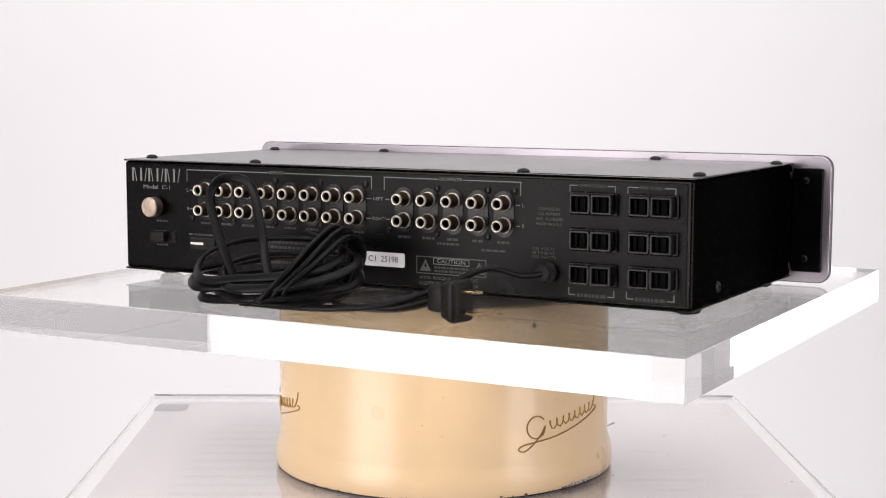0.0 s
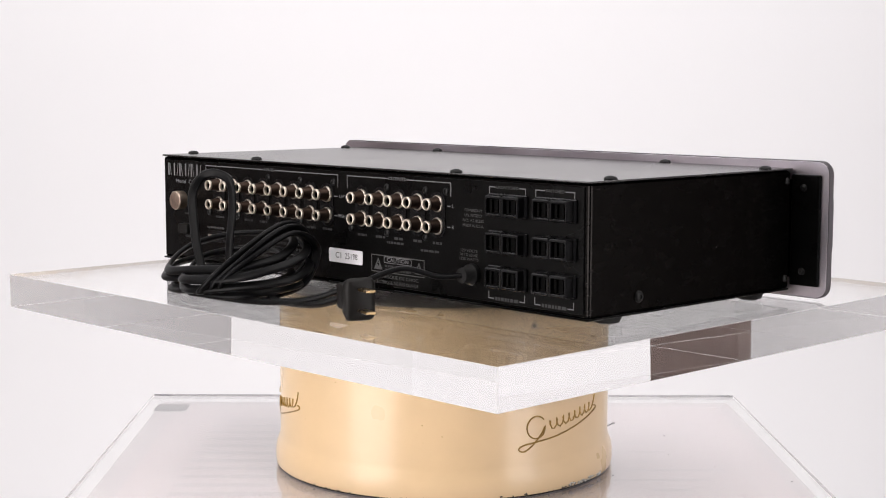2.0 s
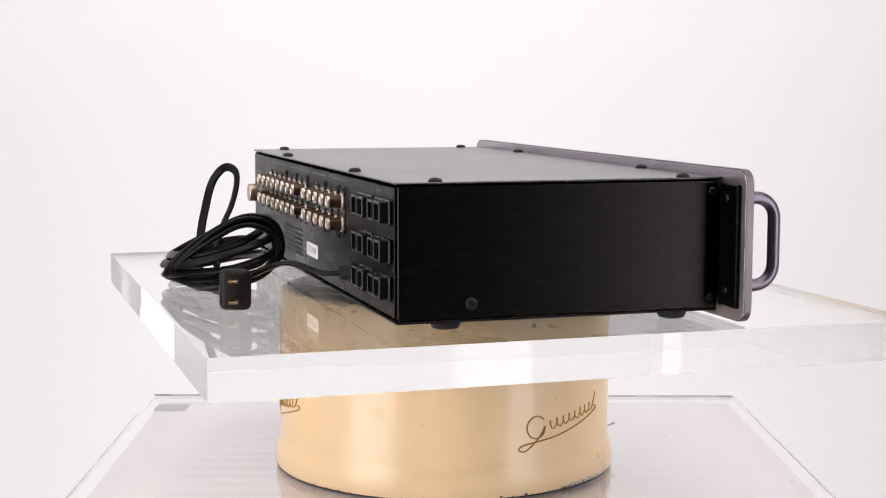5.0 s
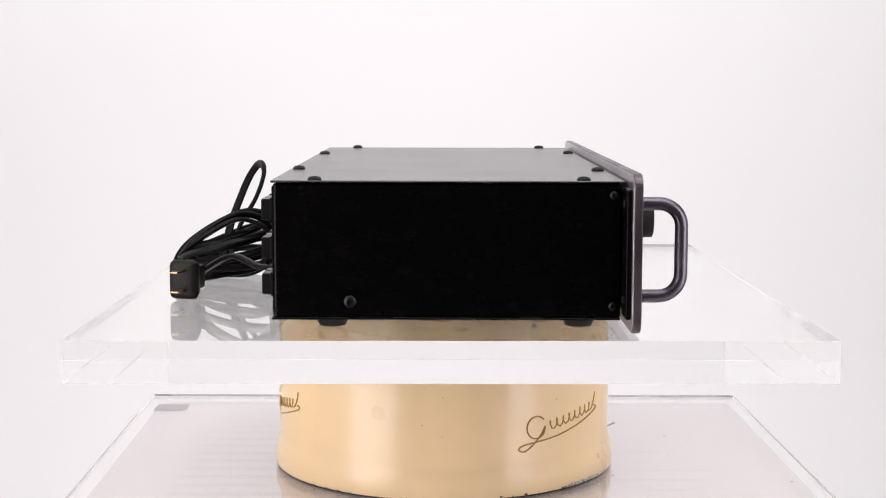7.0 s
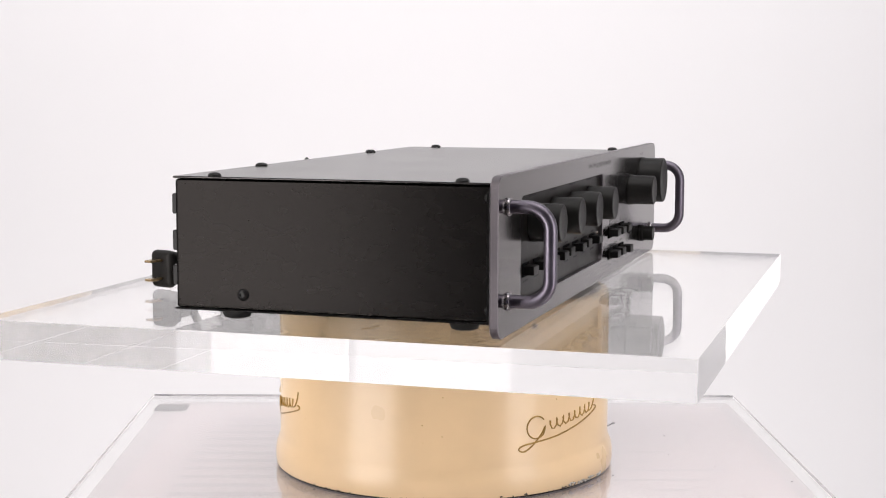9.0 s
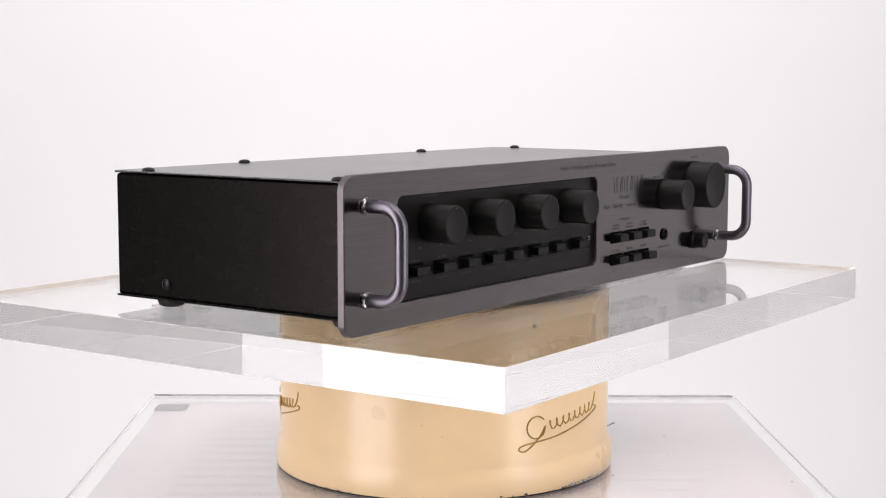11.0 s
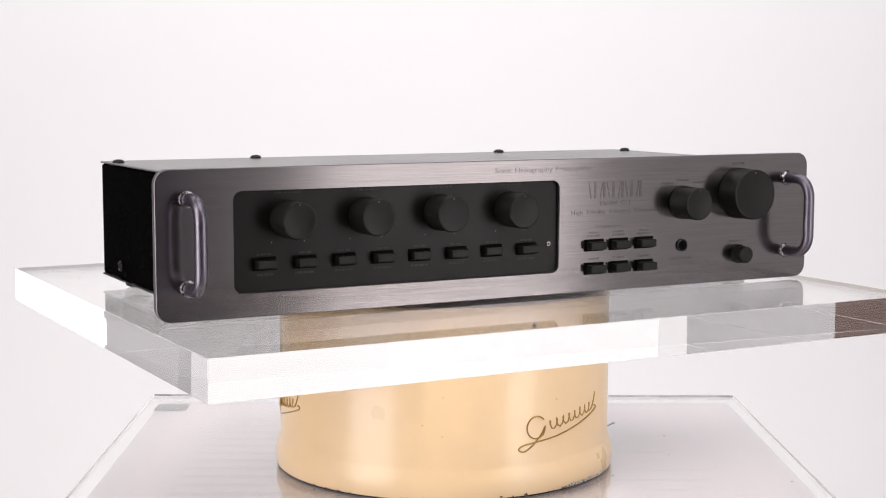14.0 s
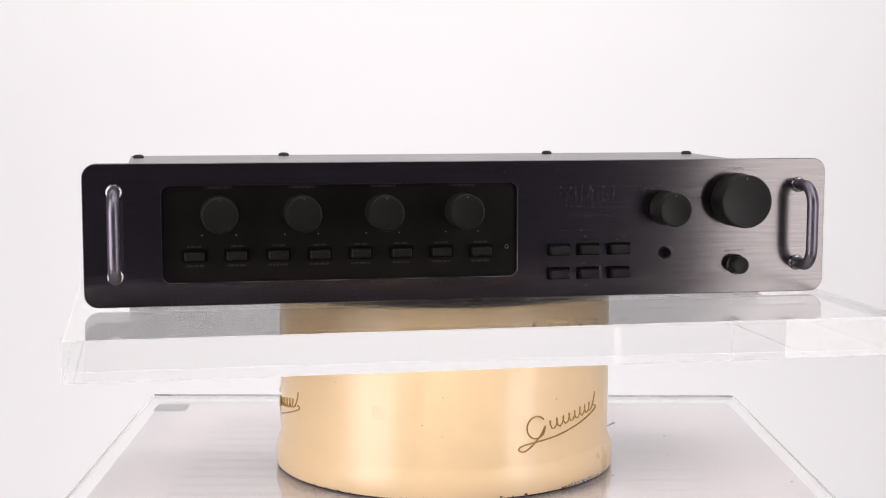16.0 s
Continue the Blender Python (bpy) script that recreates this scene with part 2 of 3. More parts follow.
def dashes(x0, x1, z, high, rng):
    """A line of small print as bars."""
    out, x = [], x0
    while x < x1 - 0.0006:
        w = min(rng.uniform(0.0012, 0.0042), x1 - x)
        out.append((x, x + w, z - high / 2, z + high / 2))
        x += w + 0.0007
    return out


# ---------------------------------------------------------------- the room
def wall(name, x0, x1, y0, y1, z0, z1, mat, label):
    return thing(name, box(x0, x1, y0, y1, z0, z1), mat, label, "wall", kind="structure")


wall("wall_north", -2.5, 2.5, 1.5, 1.6, 0, 2.7, GREY_WALL, "pale grey painted wall behind the backdrop")
tagged(thing("backdrop", box(-2.35, 1.05, 1.45, 1.47, 0, 2.0), WALL, "plain seamless white studio backdrop", "backdrop", kind="structure"))
wall("wall_east", 2.4, 2.5, -2.6, 1.5, 0, 2.7, WALL, "plain white painted side wall")
# South end of the side wall, painted dark because no light reaches it.
wall("wall_southeast", 2.4, 2.5, -3.2, -2.6, 0, 2.7, UNLIT_WALL, "plain side wall, darkness of the unlit room in its colour")
wall("wall_northwest", -2.5, -2.4, 1.0, 1.5, 0, 2.7, WALL, "plain white painted side wall")
wall("wall_west", -2.5, -2.4, -0.15, 1.0, 0, 2.7, BROWN_WALL, "plain red-brown side wall")
wall("wall_west_pale", -2.5, -2.4, -2.4, -0.15, 0, 2.7, WALL, "plain white painted side wall")
wall("wall_southwest", -2.5, -2.4, -3.2, -2.4, 0, 2.7, UNLIT_WALL, "plain side wall, darkness of the unlit room in its colour")
wall("wall_south", -2.5, 2.5, -3.3, -3.2, 0, 2.7, UNLIT_WALL, "plain wall, darkness of the unlit room in its colour")
thing("ceiling", box(-2.5, 2.5, -3.3, 1.6, 2.7, 2.8), CEILING, "plain ceiling, darkened in colour for the unlit room", "ceiling", kind="structure")
floor = thing("floor", box(-2.5, 2.5, -3.3, 1.6, -0.1, 0), FLOOR, "plain dull grey-brown studio floor", "floor", kind="structure")


# ---------------------------------------------------------------- plinth, lower sheet, drum
PLATE_TOP = Z0 - 0.1357


def askew(bm):
    """Sets a block one degree out of true, as the plinth and its sheet stand."""
    for v in bm.verts:
        v.co.x -= 0.0185 * (v.co.y - 0.10)
    return bm


thing("plinth", askew(box(-0.2415, 0.2435, -0.29, 0.199, 0, PLATE_TOP - 0.0125, 0.003)), PLINTH, "pale grey-lilac laminate plinth under a clear sheet", "plinth")
sheet = thing("acrylic_sheet", askew(box(-0.2515, 0.2510, -0.30, 0.2165, PLATE_TOP - 0.0122, PLATE_TOP, 0.0003, 1)), ACRYLIC, "clear acrylic sheet lying on the grey plinth", "acrylic sheet")
sheet.visible_shadow = False
whiten_edges(sheet, 0.002)


def drum():
    top, low = Z0 - 0.0313, PLATE_TOP
    r = 0.1171
    profile = [(0, low + 0.0012), (r + 0.0028, low + 0.0012), (r + 0.0034, low + 0.004), (r + 0.0034, low + 0.010), (r + 0.0027, low + 0.0145), (r + 0.0009, low + 0.019), (r, low + 0.0225),
               (r, top - 0.004), (r - 0.0012, top - 0.001), (r - 0.004, top), (r - 0.012, top), (r - 0.013, top - 0.003), (0, top - 0.003)]
    hub = thing("turntable_drum", lathe(profile, 128), CREAM, "cream enamelled round turntable drum with gold script marks", "turntable", smooth=True)
    return hub


drum_ob = drum()
drum_ob.location = (-0.0013, 0, 0)
part("drum_top", lathe([(0.1115, Z0 - 0.0314), (0.1115, Z0 - 0.0312), (0, Z0 - 0.0312)], 96), DRUM_TOP, drum_ob, "worn dull top of the drum, darker than its side")
# Thin black ring that fills the gap under the drum.
part("base_ring", lathe([(0, PLATE_TOP), (0.1188, PLATE_TOP), (0.1188, PLATE_TOP + 0.0014), (0, PLATE_TOP + 0.0014)], 96), RUBBER, drum_ob, "thin black ring under the drum")


def enamel_chips():
    """Chipped enamel along the foot of the drum: pale bare flakes in one stretch, small dark nicks all along the edge."""
    rng = random.Random(5)

    def flake(turn, z, wide, high, mat, r, name):
        b = bmesh.new()
        ring = []
        for i in range(9):
            a = 2 * math.pi * i / 9
            f = rng.uniform(0.5, 1.15)
            t = turn + wide * f * math.cos(a) / 0.12
            ring.append(b.verts.new((r * math.sin(t), -r * math.cos(t), z + high * f * math.sin(a))))
        b.faces.new(ring)
        part(name, mesh_of(name, b, mat), None, drum_ob, "chip of bare metal")

    for k in range(30):
        turn, z = radians(rng.uniform(44, 63)), PLATE_TOP + rng.uniform(0.0013, 0.0038)
        wide, high = rng.uniform(0.0008, 0.0030), rng.uniform(0.0004, 0.0009)
        flake(turn, z, wide * 1.25, high * 1.35, BARE_DARK, 0.12065, "enamel_chip")
        flake(turn + rng.uniform(-0.004, 0.004), z + 0.0003, wide, high, CHIPPED, 0.12075, "enamel_chip")
    for k in range(24):
        flake(radians(rng.uniform(-72, 66)), PLATE_TOP + rng.uniform(0.0012, 0.0022), rng.uniform(0.0004, 0.0018), rng.uniform(0.0003, 0.0008), BARE_DARK, 0.12062, "enamel_nick")


enamel_chips()


def fine_wear():
    """Small dark specks in the enamel, and pale scuffs on the drum's top where the slab slides."""
    rng = random.Random(21)
    for k in range(9):
        turn, z, r = radians(rng.uniform(-70, 70)), Z0 - rng.uniform(0.06, 0.128), rng.uniform(0.0002, 0.0005)
        b = bmesh.new()
        b.faces.new([b.verts.new((0.1172 * math.sin(turn + r * math.cos(a) / 0.1), -0.1172 * math.cos(turn + r * math.cos(a) / 0.1), z + r * math.sin(a) * rng.uniform(0.5, 1))) for a in (0, 1.2, 2.4, 3.6, 5.0)])
        if z - Z0 > -0.104:
            part("enamel_speck", mesh_of("enamel_speck", b, GOLD), None, drum_ob)
    b = bmesh.new()
    for k in range(220):
        a, r = rng.uniform(0, 6.283), rng.uniform(0.070, 0.1140)
        p = Vector((r * math.cos(a), r * math.sin(a), Z0 - 0.03086))
        way = Vector((math.cos(a + rng.uniform(1.0, 2.2)), math.sin(a + rng.uniform(1.0, 2.2)), 0)) * rng.uniform(0.001, 0.005)
        side = Vector((-way.y, way.x, 0)).normalized() * 0.0004
        b.faces.new([b.verts.new(q) for q in (p - way + side * 0.3, p + side, p + way, p - side)])
    tagged(part("scuffs", mesh_of("scuffs", b, GLINT_AND_SCUFF), None, drum_ob, "fine pale scuffs"), kind="stuff")


fine_wear()
hole_at = Matrix.Rotation(radians(30), 4, "Z") @ Matrix.Translation((0, -0.1171, Z0 - 0.044))
set_screw = part("set_screw", lathe([(0.0013, 0.0002), (0.0016, 0.0006), (0.0022, 0.0007), (0.0026, 0.0002), (0.0026, -0.001)], 20, "-Y"), POST, drum_ob, "pale ring of a set screw", smooth=True, m=hole_at)
part("screw_recess", lathe([(0, 0.00025), (0.0014, 0.00025)], 16, "-Y"), SCREW, set_screw)


# ---------------------------------------------------------------- turning slab
slab = thing("acrylic_slab", box(-0.2480, 0.2480, -0.2128, 0.2128, Z0 - 0.0308, Z0 - 0.0070, 0.00008, 1), ACRYLIC,
             "thick clear acrylic slab turning on the cream drum", "acrylic slab")
slab.data.transform(pose(0.0078, 0.0012, 0, 0, 0, 0.473))
slab.visible_shadow = False
whiten_edges(slab, 0.002)


# ---------------------------------------------------------------- the preamplifier
amp = tagged(new("preamplifier"), "black rack-mount stereo preamplifier with brushed charcoal front panel", "preamplifier")
amp.location = (CX, 0, Z0 - BASE)
W, YR, YF, FACE = 0.2152, -0.0981, 0.0990, 0.1076


def up(bm):
    bmesh.ops.translate(bm, verts=bm.verts, vec=(0, 0, BASE))
    return bm


def at(x, y, z, turn=None):
    m = Matrix.Translation((x, y, z + BASE))
    return m @ turn if turn is not None else m


body = part("case_body", up(box(-W, W, YR, YF, 0, 0.0766, 0.0018, 3)), CASE_STEEL, amp, "black enamelled steel case")
part("rear_panel", up(box(-W + 0.0035, W - 0.0035, YR - 0.0008, YR + 0.001, 0.0022, 0.0748, 0.0004, 1)), BLACK_STEEL, amp, "black steel rear panel with silkscreened legends")
part("top_cover", up(box(-W - 0.0004, W + 0.0004, YR - 0.0012, YF + 0.002, 0.0769, 0.0782, 0.0005, 1)), BLACK_TOP, amp, "satin black sheet steel top cover")
part("bottom_cover", up(box(-W - 0.0004, W + 0.0004, YR - 0.0010, YF, -0.0010, 0.0002, 0.0004, 1)), BLACK_STEEL, amp)
YP = YR - 0.0008     # outer face of the rear panel


def front_panel():
    outer = lambda d, y: [(x, y, z) for x, z in round_rect(-0.2417 + d, 0.2417 - d, -0.0055 + d, 0.0835 - d, 0.0088 - d)]
    inner = lambda d, y: [(x, y, z) for x, z in round_rect(-0.0312 - d, 0.1941 + d, 0.0090 - d, 0.0694 + d, 0.0052 + d)]
    back = FACE - 0.0048
    b = loops_to_solid([inner(0, back), outer(0.0004, back), outer(0, back + 0.0004), outer(0, FACE - 0.0004), outer(0.0004, FACE), inner(0.0003, FACE), inner(0, FACE - 0.0004)], closed_ends=False)
    ob = part("front_panel", up(b), BRUSHED, amp, "brushed charcoal aluminium front panel with rounded corners")
    ob.data.materials.append(PANEL_EDGE)
    for f in ob.data.polygons:
        if abs(f.normal.y) < 0.9:
            f.material_index = 1
    return ob


panel = front_panel()
margin = lambda d, y: [(x, y, z) for x, z in round_rect(-0.2411 + d, 0.2411 - d, -0.0049 + d, 0.0829 - d, 0.0082 - min(d, 0.008))]
part("panel_back", up(loops_to_solid([margin(0, FACE - 0.0049), margin(0.0002, FACE - 0.0051), margin(0.012, FACE - 0.0051), margin(0.012, FACE - 0.0049)], closed_ends=False)), BACK_METAL, amp, "back of the front panel, paled for the wall it mirrors")
part("control_inset", up(box(-0.0335, 0.1957, FACE - 0.0060, FACE - 0.0028, 0.0078, 0.0715)), SMOKED, amp, "recessed matt black control window")
for s in (-1, 1):
    part("rack_bracket", up(box(min(s * W, s * 0.2362), max(s * W, s * 0.2362), YF + 0.0005, FACE - 0.0052, 0.0025, 0.0745, 0.0005, 1)), BLACK_STEEL, amp)


# screws, one mesh for each kind
def screw_mesh(r, h):
    b = lathe([(0, -0.001), (r, -0.001), (r, h * 0.35), (r * 0.8, h * 0.8), (r * 0.45, h), (r * 0.42, h * 0.55), (0, h * 0.5)], 16)
    return mesh_of("screw", b, SCREW, True)


COVER_SCREW, SIDE_SCREW, TINY_SCREW = screw_mesh(0.0040, 0.0021), screw_mesh(0.0036, 0.0018), screw_mesh(0.0024, 0.0012)
for s in (-1, 1):
    for x, y in ((0.2098, -0.0746), (0.2098, 0.0778), (0.1024, -0.0937), (0.1153, 0.0950)):
        part("screw", COVER_SCREW, None, amp, m=at(s * x, y, 0.0782))
    side = Matrix.Rotation(radians(90 * s), 4, "Y")
    part("screw", SIDE_SCREW, None, amp, m=at(s * W, -0.0546, 0.0093, side))
    for z in (0.0700, 0.0068):
        part("screw", TINY_SCREW, None, amp, m=at(s * W, 0.0945, z, side))
        part("screw", TINY_SCREW, None, amp, m=at(s * 0.2245, YF + 0.0005, z - 0.004 if z > 0.03 else z + 0.005, REAR))
    part("screw", TINY_SCREW, None, amp, m=at(s * 0.203, -0.0795, -0.0010, Matrix.Rotation(radians(180), 4, "X")))
    part("screw", TINY_SCREW, None, amp, m=at(s * 0.085, -0.090, -0.0010, Matrix.Rotation(radians(180), 4, "X")))
    part("screw", TINY_SCREW, None, amp, m=at(s * 0.203, 0.087, -0.0010, Matrix.Rotation(radians(180), 4, "X")))
FOOT = mesh_of("foot", lathe([(0, -0.0068), (0.0050, -0.0068), (0.0078, -0.0058), (0.0090, -0.0030), (0.0092, -0.0006), (0, -0.0006)], 24), RUBBER, True)
for s in (-1, 1):
    for y in (-0.0655, 0.0765):
        part("foot", FOOT, None, amp, "black domed rubber foot", m=at(s * 0.2005, y, 0))


# ---- rear panel fittings
def jack_meshes():
    """A phono jack: a thin bright flange, a brown barrel that narrows outward and a bright rolled rim."""
    body = lathe([(0, 0), (0.0052, 0.0010), (0.0051, 0.0022), (0.0043, 0.0045), (0.0041, 0.0092)], 24, "-Y")
    nut = lathe([(0.0040, 0), (0.0059, 0), (0.0060, 0.0004), (0.0059, 0.0011), (0.0055, 0.0015), (0.0048, 0.0016)], 16, "-Y")
    rim = lathe([(0.0041, 0.0088), (0.0042, 0.0100), (0.0040, 0.0105), (0.0036, 0.0107), (0.0032, 0.0106), (0.0029, 0.0102), (0.0027, 0.0095), (0.0027, 0.0085)], 24, "-Y")
    hole = lathe([(0.0029, 0.0088), (0.0026, 0.0060), (0.0024, 0.0045), (0, 0.0045)], 20, "-Y")
    return mesh_of("nut", nut, NUT_METAL, True), mesh_of("jack", body, BARREL, True), mesh_of("rim", rim, NICKEL, True), mesh_of("socket", hole, SLOT, True)


NUT, JACK, RIM, SOCKET = jack_meshes()
for me in (NUT, JACK, RIM, SOCKET):
    me.transform(Matrix.Diagonal((0.90, 0.98, 0.90, 1)))
OVAL = mesh_of("washer_plate", loops_to_solid([[(x, y, z) for x, z in round_rect(-0.0070, 0.0070, -0.0145, 0.0145, 0.0069)] for y in (0.0005, -0.0006)]), OUTLET)
INPUTS = [-0.1409 + 0.01778 * i for i in range(8)]
OUTPUTS = [0.0196 + 0.01806 * i for i in range(5)]
for x in INPUTS + OUTPUTS:
    part("washer_plate", OVAL, None, amp, m=at(x, YP, 0.0517))
    for z in (0.0587, 0.0448):
        jack = part("jack", JACK, None, amp, "nickel phono jack with bright rim", m=at(x, YP - 0.0004, z))
        part("nut", NUT, None, jack)
        part("rim", RIM, None, jack)
        part("socket", SOCKET, None, jack)
for x, z in ((-0.0818, 0.0666), (-0.0454, 0.0665), (-0.0100, 0.0668), (-0.1540, 0.0378), (-0.1180, 0.0379), (-0.0822, 0.0381), (-0.0457, 0.0384),
             (0.0440, 0.0663), (0.0805, 0.0663), (0.0991, 0.0665), (0.0084, 0.0376), (0.0441, 0.0370), (0.0806, 0.0369)):
    part("screw", TINY_SCREW, None, amp, m=at(x, YP, z, REAR))

ground_post = part("ground_post", lathe([(0, 0), (0.0032, 0), (0.0032, 0.003), (0.0068, 0.003), (0.0070, 0.0036), (0.0070, 0.0098), (0.0064, 0.0105), (0, 0.0107)], 32, "-Y"), POST, amp,
                   "knurled nickel ground terminal", smooth=True, m=at(-0.1843, YP, 0.0452))
part("switch_frame", box(-0.0095, 0.0095, -0.0006, 0.0006, -0.0042, 0.0042, 0.0003, 1), OUTLET, amp, m=at(-0.1780, YP, 0.0240))
part("slide_switch", box(-0.0060, 0.0060, -0.0060, 0, -0.0036, 0.0036, 0.0008), KNOB, amp, "black slide switch", m=at(-0.1815, YP, 0.0240))
part("switch_frame", box(-0.0110, 0.0110, -0.0006, 0.0006, -0.0042, 0.0042, 0.0003, 1), OUTLET, amp, m=at(-0.1450, YP, 0.0205))
part("slide_switch", box(-0.0070, 0.0040, -0.0012, 0, -0.0009, 0.0009, 0.0003), NICKEL, amp, "small bright slide switch", m=at(-0.1480, YP, 0.0205))


def outlet(x, z):
    """A double convenience outlet: a proud block with two deep square wells and a pair of slots in each."""
    b = box(-0.0158, 0.0158, -0.0018, 0, -0.0070, 0.0070, 0.0006, 1)
    ob = part("outlet", b, OUTLET, amp, "black double mains outlet", m=at(x, YP, z))
    for s in (-1, 1):
        c = s * 0.0069
        lip = lambda d, y: [(c + x, y, z) for x, z in round_rect(-0.0068 + d, 0.0068 - d, -0.0061 + d, 0.0061 - d, 0.0010 - d * 0.3, 3)]
        face = part("outlet_face", loops_to_solid([lip(0, -0.0015), lip(0, -0.0064), lip(0.0005, -0.0069), lip(0.0013, -0.0069), lip(0.0016, -0.0066), lip(0.0017, -0.0034)], closed_ends=False), OUTLET, ob)
        part("outlet_floor", box(c - 0.0052, c + 0.0052, -0.0040, -0.0036, -0.0045, 0.0045), SLOT, face)
        for k in (-1, 1):
            part("slot", box(c + k * 0.0025 - 0.0009, c + k * 0.0025 + 0.0009, -0.0056, -0.0040, -0.0036, 0.0036), SLOT, face)
        part("outlet_sill", box(c - 0.0046, c + 0.0046, -0.0068, -0.0040, -0.0056, -0.0047, 0.0002, 1), PLUG, face)
    part("divider", box(-0.0004, 0.0004, -0.0073, -0.0020, -0.0040, 0.0040, 0.0002, 1), PLUG, ob)
    return ob


for x in (0.1527, 0.1908):
    for z in (0.0608, 0.0388, 0.0179):
        outlet(x, z)
part("strain_relief", lathe([(0, 0), (0.0066, 0), (0.0066, 0.003), (0.0052, 0.0045), (0.0046, 0.010), (0, 0.010)], 24, "-Y"), RUBBER, amp, "black cord strain relief", smooth=True, m=at(0.1228, YP, 0.0176))

# silkscreen on the rear
T, YT = 0.0006, YP - 0.00015


def bracket(x0, x1, z, drop, gaps):
    out = [(x0, x0 + T, z - drop, z), (x1 - T, x1, z - drop, z)]
    x = x0 + T
    for a, b in gaps:
        out.append((x, a, z - T, z))
        x = b
    out.append((x, x1 - T, z - T, z))
    return out


printed_bars(bracket(-0.1581, -0.0049, 0.0723, 0.0085, [(-0.0880, -0.0745)]), YT, PRINT, amp)
printed_bars(bracket(0.0042, 0.1036, 0.0723, 0.0085, [(0.0445, 0.0630)]), YT, PRINT, amp)
lettering("INPUTS", 0.0115, -0.0812, YT, 0.0720, REAR, PRINT, amp, 0.0030)
lettering("OUTPUTS", 0.0165, 0.0537, YT, 0.0720, REAR, PRINT, amp, 0.0030)
for z, word in ((0.0577, "LEFT"), (0.0447, "RIGHT")):
    lettering(word, 0.0075 if word == "LEFT" else 0.0092, -0.0002, YT, z, REAR, PRINT, amp, 0.0030)
    printed_bars([(-0.0100, -0.0056, z - T / 2, z + T / 2), (0.0053, 0.0085, z - T / 2, z + T / 2), (0.1000, 0.1030, z - T / 2, z + T / 2)], YT, PRINT, amp)
    lettering(word[0], 0.0018, 0.1052, YT, z, REAR, PRINT, amp, 0.0034)
    lettering(word[0], 0.0018, -0.1575, YT, z, REAR, PRINT, amp, 0.0034)
    printed_bars([(-0.1555, -0.1525, z - T / 2, z + T / 2)], YT, PRINT, amp)
lettering("Model  C-1", 0.0240, -0.1850, YT, 0.0588, REAR, PRINT, amp, 0.0042)
for x0, x1, word in ((0.1363, 0.1665, "UNSWITCHED"), (0.1740, 0.2047, "SWITCHED")):
    mid, half = (x0 + x1) / 2, 0.0090 if word[0] == "U" else 0.0072
    printed_bars(bracket(x0, x1, 0.0718, 0.0045, [(mid - half - 0.0008, mid + half + 0.0008)]), YT, PRINT, amp)
    lettering(word, 2 * half, mid, YT, 0.0714, REAR, PRINT_FAINT, amp, 0.0026)
    low = 0.0045
    printed_bars([(x0, x0 + T, low, low + 0.0045), (x1 - T, x1, low, low + 0.0045), (x0 + T, mid - 0.0105, low, low + T), (mid + 0.0105, x1 - T, low, low + T)], YT, PRINT, amp)
    printed_bars(dashes(mid - 0.0095, mid + 0.0095, low + 0.0003, 0.0020, random.Random(4)), YT, PRINT_SMALL, amp)
for k, line in enumerate(("COVERED BY", "U.S. PATENT", "NO. 4,218,585", "MADE IN U.S.A.")):
    lettering(line, 0.0180 - (0.003 if k < 2 else 0), 0.1230, YT, 0.0563 - 0.0031 * k, REAR, PRINT_FAINT, amp, 0.0025)
for k, line in enumerate(("120 VOLTS", "50 TO 60 HZ", "1225 WATTS")):
    lettering(line, 0.0145 + 0.001 * k, 0.1192, YT, 0.0316 - 0.0026 * k, REAR, PRINT_FAINT, amp, 0.0025)


def brand_bars(x0, x1, z0, z1, y, mat):
    """The maker's mark as six plain upright shapes: a thick bar and a thin slanting one each."""
    n = 6
    pitch = (x1 - x0) / n
    for i in range(n):
        a, b = x0 + pitch * (i + 0.10), x0 + pitch * (i + 0.90)
        lean = pitch * 0.25 * (1 if i % 2 else -1)
        for p, w, k in ((a, 0.22, 0), (b - pitch * 0.3, 0.10, lean)):
            quad = ((p, z0), (p + pitch * w, z0), (p + pitch * w + k, z1), (p + k, z1))
            bm = bmesh.new()
            v = [bm.verts.new((c, y, d + BASE)) for c, d in quad]
            bm.faces.new(v if y < 0 else v[::-1])
            part("maker_mark", mesh_of("maker_mark", bm, mat), None, amp)


brand_bars(-0.2085, -0.1635, 0.0628, 0.0722, YT, PRINT)

label = part("serial_label", up(loops_to_solid([[(x, y, z) for x, z in round_rect(-0.0147, 0.0199, 0.0137, 0.0230, 0.0012, 4)] for y in (YP + 0.0002, YP - 0.0003)])), PAPER, amp, "white serial number sticker")
lettering("C1", 0.0058, -0.0043, YP - 0.00045, 0.0184, REAR, INK, label, 0.0055)
lettering("25198", 0.0128, 0.0085, YP - 0.00045, 0.0184, REAR, INK, label, 0.0055)
printed_bars([(0.0287, 0.0796, 0.0217, 0.0223), (0.0287, 0.0796, 0.0110, 0.0116), (0.0287, 0.0293, 0.0116, 0.0217), (0.0790, 0.0796, 0.0116, 0.0217)], YT, PRINT_FAINT, amp)
printed_bars([(0.0412, 0.0675, 0.0212, 0.0216), (0.0412, 0.0675, 0.0174, 0.0178), (0.0412, 0.0416, 0.0178, 0.0212), (0.0671, 0.0675, 0.0178, 0.0212)], YT, PRINT, amp)
lettering("CAUTION", 0.0205, 0.0543, YT, 0.0195, REAR, PRINT, amp, 0.0036)
